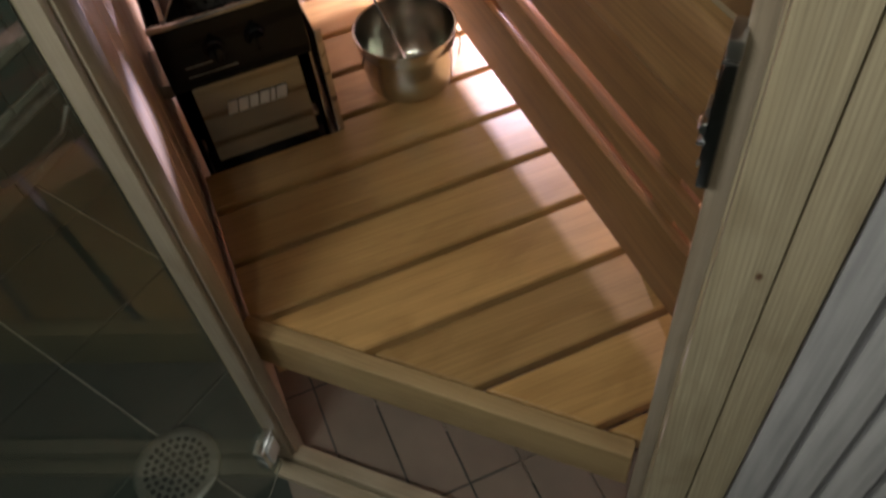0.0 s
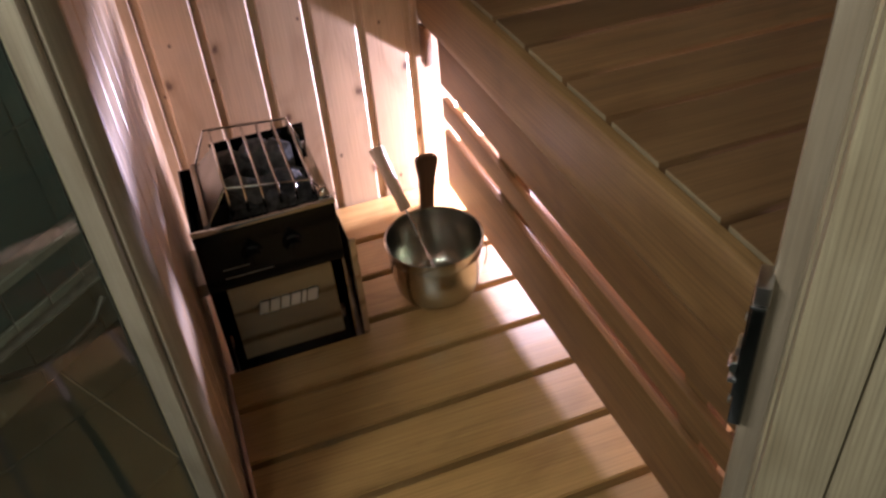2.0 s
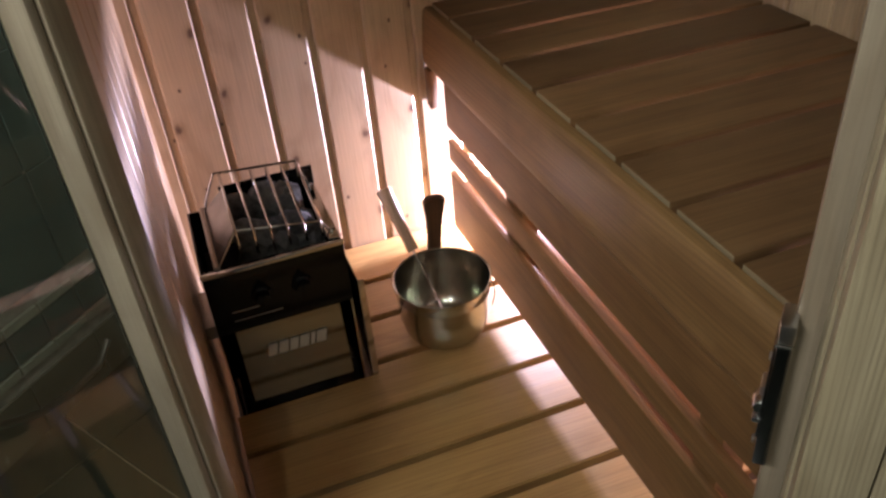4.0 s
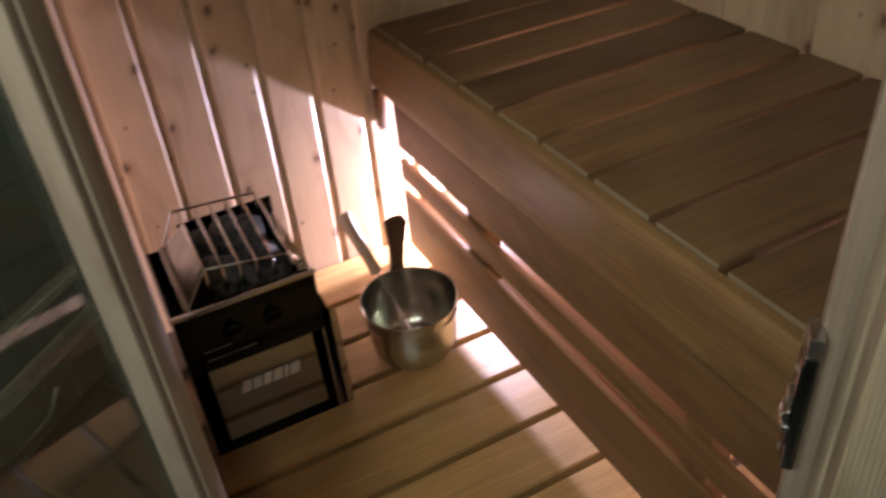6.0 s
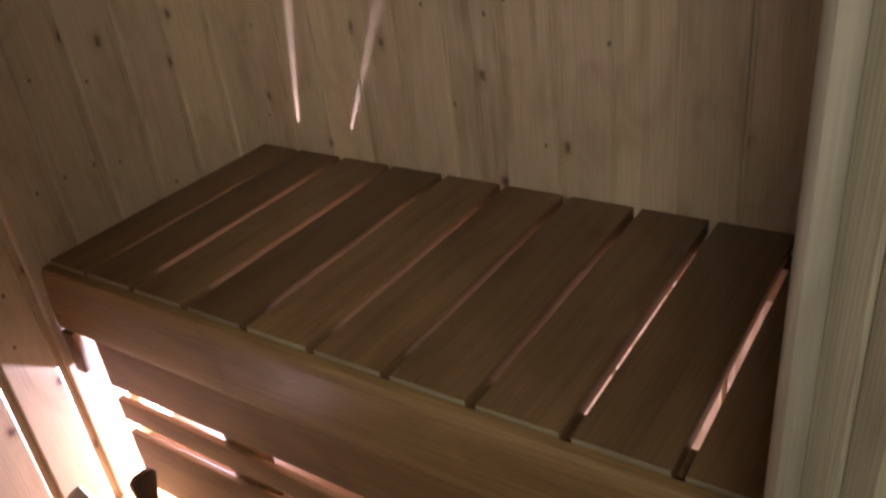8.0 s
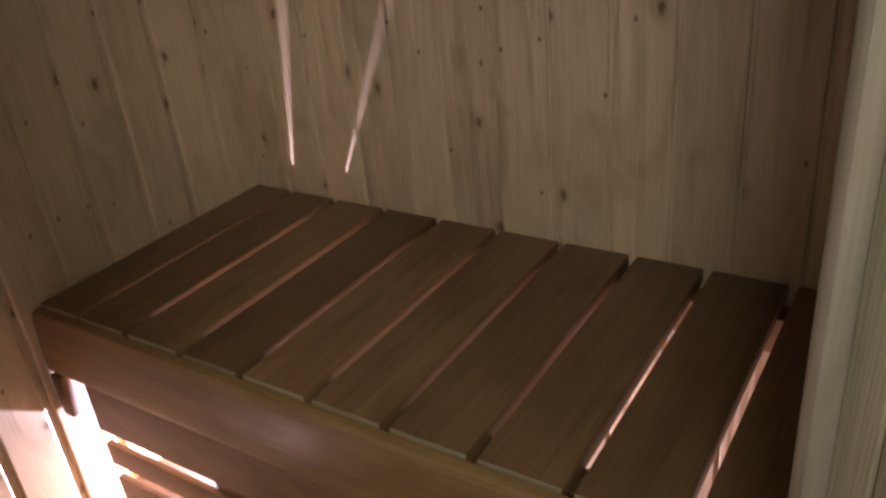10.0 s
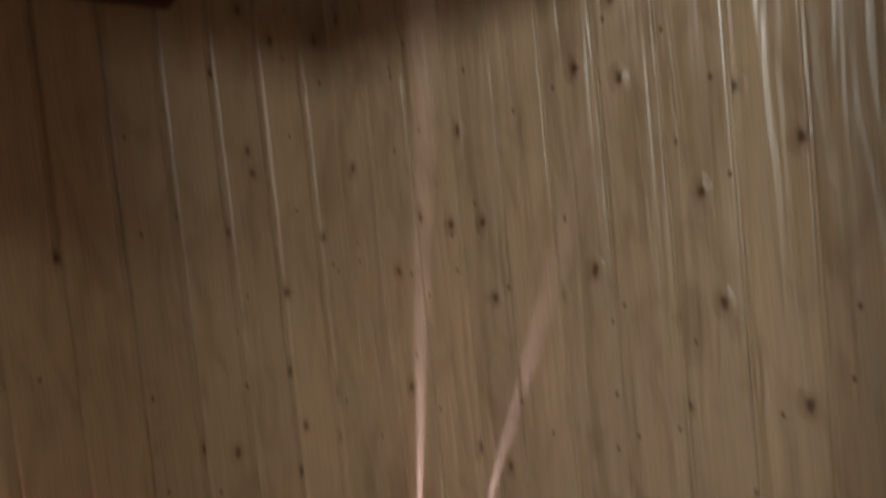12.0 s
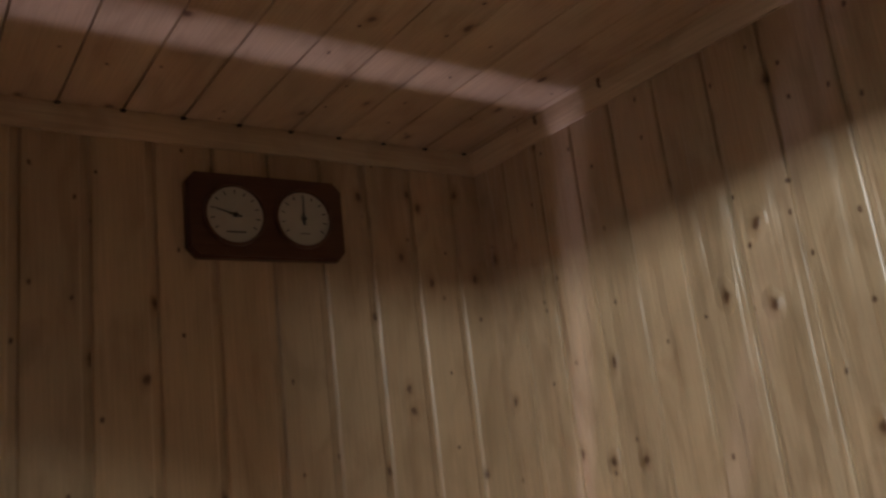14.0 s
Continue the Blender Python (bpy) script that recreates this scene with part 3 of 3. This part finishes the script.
# wire guard
xa, xb, ya, yb = HX0 + 0.078, HX1 - 0.03, HY0 + 0.03, HY1 - 0.012
guard = hpart("guard_rail", tube([(HX0 + 0.033, HY0 + 0.012, HZ1), (xa, ya, RZ + 0.004), (xb, ya, RZ - 0.022), (HX1 - 0.012, HY0 + 0.03, HZ1 + 0.006)], 0.0026), chrome, "thin chromed wire guard")
hpart("guard_rail", tube([(HX0 + 0.033, yb + 0.006, HZ1), (xa - 0.01, yb, RZ + 0.024), (xb, yb, RZ + 0.01), (HX1 - 0.012, yb + 0.004, HZ1 + 0.004)], 0.0026), chrome)
for k in range(6):
    x = xa + (xb - xa) * k / 5
    up, low = 0.011 * (1 - k / 5) - 0.003, 0.004 - 0.026 * k / 5
    hpart("guard_wire", tube([(x, ya - 0.004, HZ1 + 0.004), (x, ya - 0.002, RZ + 0.002 + low), (x, ya + 0.004, RZ + 0.005 + low), (x, yb - 0.004, RZ + 0.013 + up), (x, yb, RZ + 0.009 + up), (x, yb + 0.002, HZ1 + 0.03)], 0.0025), chrome)
for y in (HY0 + 0.03, HY1 - 0.02):
    hpart("bolt", lathe([(0.0005, 0), (0.006, 0), (0.006, 0.006), (0.0005, 0.007)], 10), chrome, m=pose(HX1 - 0.012, y, HZ1 + 0.009))
hpart("wall_bracket", box((0.03, 0.12, 0.03), 0.002, (HX0 - 0.012, cym, 0.4)), grey_steel)
heater.matrix_world = H_PIVOT @ pose(-0.97, -0.19, 0.1)
rng = random.Random(4)


def stone(name, r, at):
    bm = bmesh.new()
    bmesh.ops.create_icosphere(bm, subdivisions=2, radius=r)
    sx, sy, sz, o = rng.uniform(0.8, 1.3), rng.uniform(0.75, 1.1), rng.uniform(0.6, 0.95), Vector([rng.uniform(0, 50) for _ in range(3)])
    for v in bm.verts:
        d = v.co.normalized()
        k = 1 + 0.32 * noise.noise(d * 1.7 + o) + 0.12 * noise.noise(d * 5 + o)
        v.co = Vector((v.co.x * sx, v.co.y * sy, v.co.z * sz)) * k
    return single(name, bm, stone_mat, "rough dark grey heater stone among others", "stone", H_PIVOT @ pose(*at, rng.uniform(0, 360), rng.uniform(0, 360), rng.uniform(0, 360)), "stones in the heater", smooth=False)


for layer, (zz, nx, ny) in enumerate(((HZ1 - 0.062, 4, 4), (HZ1 - 0.028, 3, 3), (HZ1 + 0.01, 3, 2))):
    for i in range(nx):
        for j in range(ny):
            x = HX0 + 0.085 + (HX1 - HX0 - 0.125) * (i + 0.5) / nx + rng.uniform(-0.01, 0.01)
            y = HY0 + 0.03 + (HY1 - HY0 - 0.05) * (j + 0.5) / ny + rng.uniform(-0.01, 0.01)
            stone("heater_stone", rng.uniform(0.03, 0.038) if layer < 2 else rng.uniform(0.034, 0.044), (x, y, zz + rng.uniform(-0.006, 0.008)))
# drip tray standing beside the heater, leaning in the recess
guide = thing("steel_shield", "tall thin polished steel shield beside the heater", "heat shield", (HX1 + 0.012, -0.3, 0.3))
part("sheet", box((0.002, 0.22, 0.4), 0.0005), mirror_steel, guide, m=pose(0, 0.09, -0.02))
part("fold", box((0.012, 0.004, 0.4), 0.001), mirror_steel, guide, m=pose(0.006, -0.02, -0.02))
guide.matrix_world = H_PIVOT @ pose(HX1 + 0.012, -0.3, 0.3)

# ---- bucket ----
BX, BY = -0.678, -0.362
bucket = thing("sauna_bucket", "round stainless steel sauna bucket with an upright dark wooden handle", "bucket", (BX, BY, ZD))
prof = [(0.0005, 0.001), (0.05, 0.001), (0.064, 0.004), (0.074, 0.012), (0.081, 0.026), (0.086, 0.05), (0.089, 0.075), (0.0895, 0.1), (0.0905, 0.104), (0.0905, 0.108), (0.0895, 0.112), (0.0925, 0.128), (0.095, 0.13), (0.0955, 0.132), (0.094, 0.133), (0.091, 0.131), (0.0885, 0.112), (0.087, 0.08), (0.0845, 0.05), (0.079, 0.028), (0.072, 0.014), (0.06, 0.007), (0.0005, 0.006)]
part("pail", lathe(prof, 64), steel, bucket)
grip_pts = [(-0.0145, 0), (0.0145, 0), (0.0135, 0.05), (0.016, 0.1), (0.0225, 0.138), (0.0215, 0.146), (0.011, 0.152), (-0.011, 0.152), (-0.0215, 0.146), (-0.0225, 0.138), (-0.016, 0.1), (-0.0135, 0.05)]
gb2 = prism(grip_pts, 0.016, "y")
bmesh.ops.bevel(gb2, geom=gb2.edges[:], offset=0.003, segments=2, affect="EDGES")
part("handle", gb2, handle_wood, bucket, "dark wooden handle flaring to its top", pose(0.02, 0.095, 0.1, 4, 3, 0))
part("bracket", box((0.02, 0.003, 0.07), 0.001), mirror_steel, bucket, "bright steel strap", pose(0.02, 0.0885, 0.085, -4, 0, 0))
part("side_loop", tube([(0.087, -0.03, 0.112), (0.093, -0.032, 0.1), (0.094, -0.03, 0.075), (0.09, -0.025, 0.05)], 0.0015), steel, bucket)

ladle = thing("ladle", "steel rod ladle with a pale wooden grip resting in the bucket", "ladle", (BX, BY, ZD + 0.03))
p0, p1 = Vector((-0.672, -0.352, ZD + 0.02)), Vector((-0.703, -0.272, 0.478))
d = (p1 - p0).normalized()
l_inv = ladle.matrix_world.inverted()
part("rod", tube([p0, p1 + d * 0.01], 0.003), chrome, ladle, "thin steel rod", l_inv)
gm = Matrix.Translation(p1) @ d.to_track_quat("Z", "Y").to_matrix().to_4x4()
part("grip", lathe([(0.0005, 0), (0.011, 0), (0.0122, 0.004), (0.0115, 0.02), (0.0122, 0.07), (0.0142, 0.115), (0.0152, 0.128), (0.0135, 0.133), (0.0005, 0.134)], 16), pale_wood, ladle, "pale turned wooden grip", l_inv @ gm)
part("cup", lathe([(0.0005, 0.0), (0.02, 0.001), (0.03, 0.006), (0.0335, 0.014), (0.0325, 0.0145), (0.028, 0.008), (0.018, 0.0035), (0.0005, 0.003)], 28), steel, ladle, "small steel ladle cup", l_inv @ pose(-0.672, -0.358, ZD + 0.0075))

# ---- thermometer and hygrometer ----
gauge = thing("sauna_gauge", "dark wooden plaque with a thermometer and a hygrometer dial", "thermometer", (-0.484, 0.0, 2.022))
plaque = prism([(-0.146, -0.058), (-0.13, -0.076), (0.13, -0.076), (0.146, -0.058), (0.146, 0.058), (0.13, 0.076), (-0.13, 0.076), (-0.146, 0.058)], 0.018, "y")
bmesh.ops.bevel(plaque, geom=[e for e in plaque.edges if all(v.co.y < 0.001 for v in e.verts)], offset=0.004, segments=2, affect="EDGES")
part("plaque", plaque, plaque_wood, gauge, "", pose(0, -0.018, 0))
for x, ang in ((-0.064, 107.0), (0.064, 0.0)):
    dial = part("dial", lathe([(0.0005, 0), (0.05, 0), (0.05, 0.004), (0.0005, 0.004)], 48), dial_mat, gauge, "cream dial face", pose(x, -0.018, 0, 90))
    ring = [(0.05, 0), (0.0555, 0), (0.0555, 0.008), (0.052, 0.01), (0.05, 0.007)]
    rb = bmesh.new()
    loops = [[rb.verts.new((r * math.cos(k * math.pi / 24), r * math.sin(k * math.pi / 24), z)) for k in range(48)] for r, z in ring]
    for a, b in zip(loops, loops[1:] + loops[:1]):
        for k in range(48):
            rb.faces.new((a[k], a[(k + 1) % 48], b[(k + 1) % 48], b[k]))
    bmesh.ops.recalc_face_normals(rb, faces=rb.faces[:])
    part("bezel", rb, plaque_wood, dial, "dark turned ring")
    for k in range(11):
        a = radians(-125 + 25 * k)
        part("tick", box((0.0022, 0.007, 0.0006), 0.0, (0, 0.041, 0.0045)), ink, dial, m=pose(0, 0, 0, 0, 0, math.degrees(-a)))
    part("hand", prism([(-0.0016, -0.012), (0.0016, -0.012), (0.0007, 0.037), (-0.0007, 0.037)], 0.001, "z"), ink, dial, m=pose(0, 0, 0.005, 0, 0, ang - 33 if ang else 0))
    part("hub", lathe([(0.0005, 0), (0.0045, 0), (0.004, 0.003), (0.0005, 0.003)], 16), ink, dial, m=pose(0, 0, 0.005))
    if ang:
        part("writing_bar", box((0.034, 0.003, 0.0006), 0.0, (0, -0.031, 0.0045)), ink, dial)
    else:
        part("writing_bar", box((0.018, 0.002, 0.0006), 0.0, (0, -0.028, 0.0045)), ink, dial)

# ---- latch on the right jamb ----
latch = thing("door_latch", "chromed roller catch screwed to the pine door jamb", "latch", diag(U_R - 0.004, 1.915, 0.962), turn=-45)
part("body", box((0.01, 0.026, 0.137), 0.002), dark_chrome, latch)
part("cap", box((0.0108, 0.0265, 0.017), 0.002), grey_steel, latch, "dull steel end cap", pose(0.0, 0, 0.0605))
part("edge_strip", box((0.0115, 0.0268, 0.003), 0.001), chrome, latch, "bright chrome edge", pose(-0.0008, 0, 0.0505))
part("face_plate", box((0.002, 0.02, 0.085), 0.0008), dark_chrome, latch, m=pose(-0.0055, 0, 0.0))
part("roller", lathe([(0.0005, -0.009), (0.005, -0.009), (0.0065, -0.007), (0.0065, 0.007), (0.005, 0.009), (0.0005, 0.009)], 20), chrome, latch, m=pose(-0.0065, 0.0, -0.014, 90))
part("bracket", box((0.009, 0.022, 0.004), 0.001), chrome, latch, m=pose(-0.0065, 0, -0.025))
part("bracket", box((0.007, 0.016, 0.01), 0.002), grey_steel, latch, m=pose(-0.006, 0, 0.002))
for z in (0.03, -0.055):
    part("screw", lathe([(0.0005, 0), (0.004, 0), (0.003, 0.002), (0.0005, 0.002)], 12), grey_steel, latch, m=pose(-0.006, 0, z, 0, -90))

# ---- glass door, standing open ----
DOOR_TURN = -125.0
hx, hy, _ = diag(-0.315, 1.995)
door = thing("glass_door", "open clear glass sauna door on small metal hinges", "door", (hx, hy, 0.0), turn=DOOR_TURN)
pane = part("pane", box((0.5, 0.008, 2.06), 0.001, (0.256, 0, 1.055)), glass, door, smooth=False)
pane.visible_shadow = False
for z in (0.115, 1.95):
    hinge = part("hinge", box((0.05, 0.026, 0.055), 0.004, (0.02, 0, z)), chrome, door, "chromed glass hinge")
    part("cover", box((0.03, 0.004, 0.045), 0.002, (0.02, 0.016, z)), plastic, hinge)

# ---- bathroom beyond ----
bath = thing("wall_bathroom", "dark green-grey tiled bathroom wall with two pale border rows", "wall", (-1.9, -0.28, 0), kind="structure", turn=45)
core = part("wall_core", box((2.6, 0.1, 2.4), 0.0, (0, 0.06, 1.2)), grout, bath)
wt_mesh = to_mesh("wall_tile", box((0.197, 0.008, 0.247), 0.0015, (0, 0, 0), None, 1), wall_tile)
bt_mesh = to_mesh("border_tile", box((0.095, 0.009, 0.024), 0.002, (0, 0, 0), None, 1), border_tile)
fl_mesh = to_mesh("field_tile", box((0.0965, 0.008, 0.078), 0.0015, (0, 0, 0), None, 1), wall_tile)
be_mesh = to_mesh("skirting_tile", box((0.197, 0.008, 0.14), 0.0015, (0, 0, 0), None, 1), beige_tile)
for i in range(13):
    x = -1.2 + 0.2 * i
    part("skirting_tile", be_mesh, None, bath, m=pose(x, 0.005, 0.075))
    for j in range(3):
        part("wall_tile", wt_mesh, None, bath, m=pose(x, 0.005, 0.47 + 0.25 * j))
for i in range(26):
    for z in (0.19, 0.3):
        part("border_tile", bt_mesh, None, bath, m=pose(-1.25 + 0.1 * i, 0.004, z))
    part("field_tile", fl_mesh, None, bath, m=pose(-1.25 + 0.1 * i, 0.006, 0.245))
for name, size, at in (("wall_bath_west", (0.1, 4.8, 2.64), (-3.75, -1.05, 1.32)), ("wall_bath_south", (4.6, 0.1, 2.64), (-1.4, -3.4, 1.32)), ("wall_bath_east", (0.1, 4.8, 2.64), (0.95, -1.05, 1.32)), ("wall_bath_north", (4.6, 0.1, 2.64), (-1.4, 1.3, 1.32))):
    single(name, box(size), paint, "plain pale bathroom wall", "wall", pose(*at), kind="structure", smooth=False)
single("ceiling_bathroom", box((4.8, 4.8, 0.06)), paint, "plain white bathroom ceiling", "ceiling", pose(-1.4, -1.05, 2.66), kind="structure", smooth=False)

drain = thing("floor_drain", "round perforated steel floor drain set in the tiles", "drain", (-1.342, -0.76, 0.0))
part("ring", lathe([(0.0005, 0), (0.08, 0), (0.08, 0.003), (0.076, 0.005), (0.066, 0.004), (0.0005, 0.003)], 40), grey_steel, drain)
# near-black discs: the shade in the drain's perforations, put into colour
for r, n in ((0.0, 1), (0.014, 6), (0.028, 12), (0.042, 18), (0.056, 24)):
    for k in range(n):
        a = 2 * math.pi * k / n
        part("hole", lathe([(0.0005, 0), (0.0052, 0), (0.0052, 0.0008), (0.0005, 0.0008)], 8), dark, drain, m=pose(r * math.cos(a), r * math.sin(a), 0.0034 if r < 0.05 else 0.004))
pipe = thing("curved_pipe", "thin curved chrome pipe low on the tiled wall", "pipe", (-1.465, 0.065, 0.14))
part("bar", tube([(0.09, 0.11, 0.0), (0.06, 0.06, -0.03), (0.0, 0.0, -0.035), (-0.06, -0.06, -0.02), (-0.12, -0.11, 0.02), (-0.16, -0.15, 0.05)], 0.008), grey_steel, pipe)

# ---- boards and tiles, piece by piece ----
panels(wall_north, wall_north.matrix_world.inverted() @ pose(X0, 0, 0), -X0, 0.02, 2.2, (-0.98 - X0) - 2 * PITCH)
panels(wall_east, wall_east.matrix_world.inverted() @ pose(0, 0, 0, 0, 0, -90), 1.25, 0.02, 2.2, -0.004, tight_profile, spruce_warped)
panels(wall_west, wall_west.matrix_world.inverted() @ pose(X0, -0.822, 0, 0, 0, 90), 0.822, 0.02, 2.2, -0.03, tight_profile, spruce_side)
panels(wall_south, wall_south.matrix_world.inverted() @ pose(0, Y0, 0, 0, 0, 180), 0.63, 0.02, 2.2, 0.0)
for i in range(13):
    for j in range(5):
        x, y = -1.062 - 0.0487 + 0.0985 * i, 0.03 - 0.2975 * j
        if x + y > -2.1 and x < 0.0 and y > -1.4:
            part("floor_tile", small, None, floor, m=floor.matrix_world.inverted() @ pose(x, y, 0))
for i in range(-10, 10):
    for j in range(-10, 10):
        q = Matrix.Rotation(radians(33), 2) @ Vector((0.3 * i, 0.3 * j))
        x, y = q[0] - 1.4, q[1] - 0.9
        if -3.65 < x < 0.85 and -3.3 < y < 1.2 and (x + y < -1.9 or x < X0 + 0.1 or x > 0.2 or y > 0.2):
            part("bathroom_tile", big, None, floor, m=floor.matrix_world.inverted() @ pose(x, y, -0.0005, 0, 0, 33))
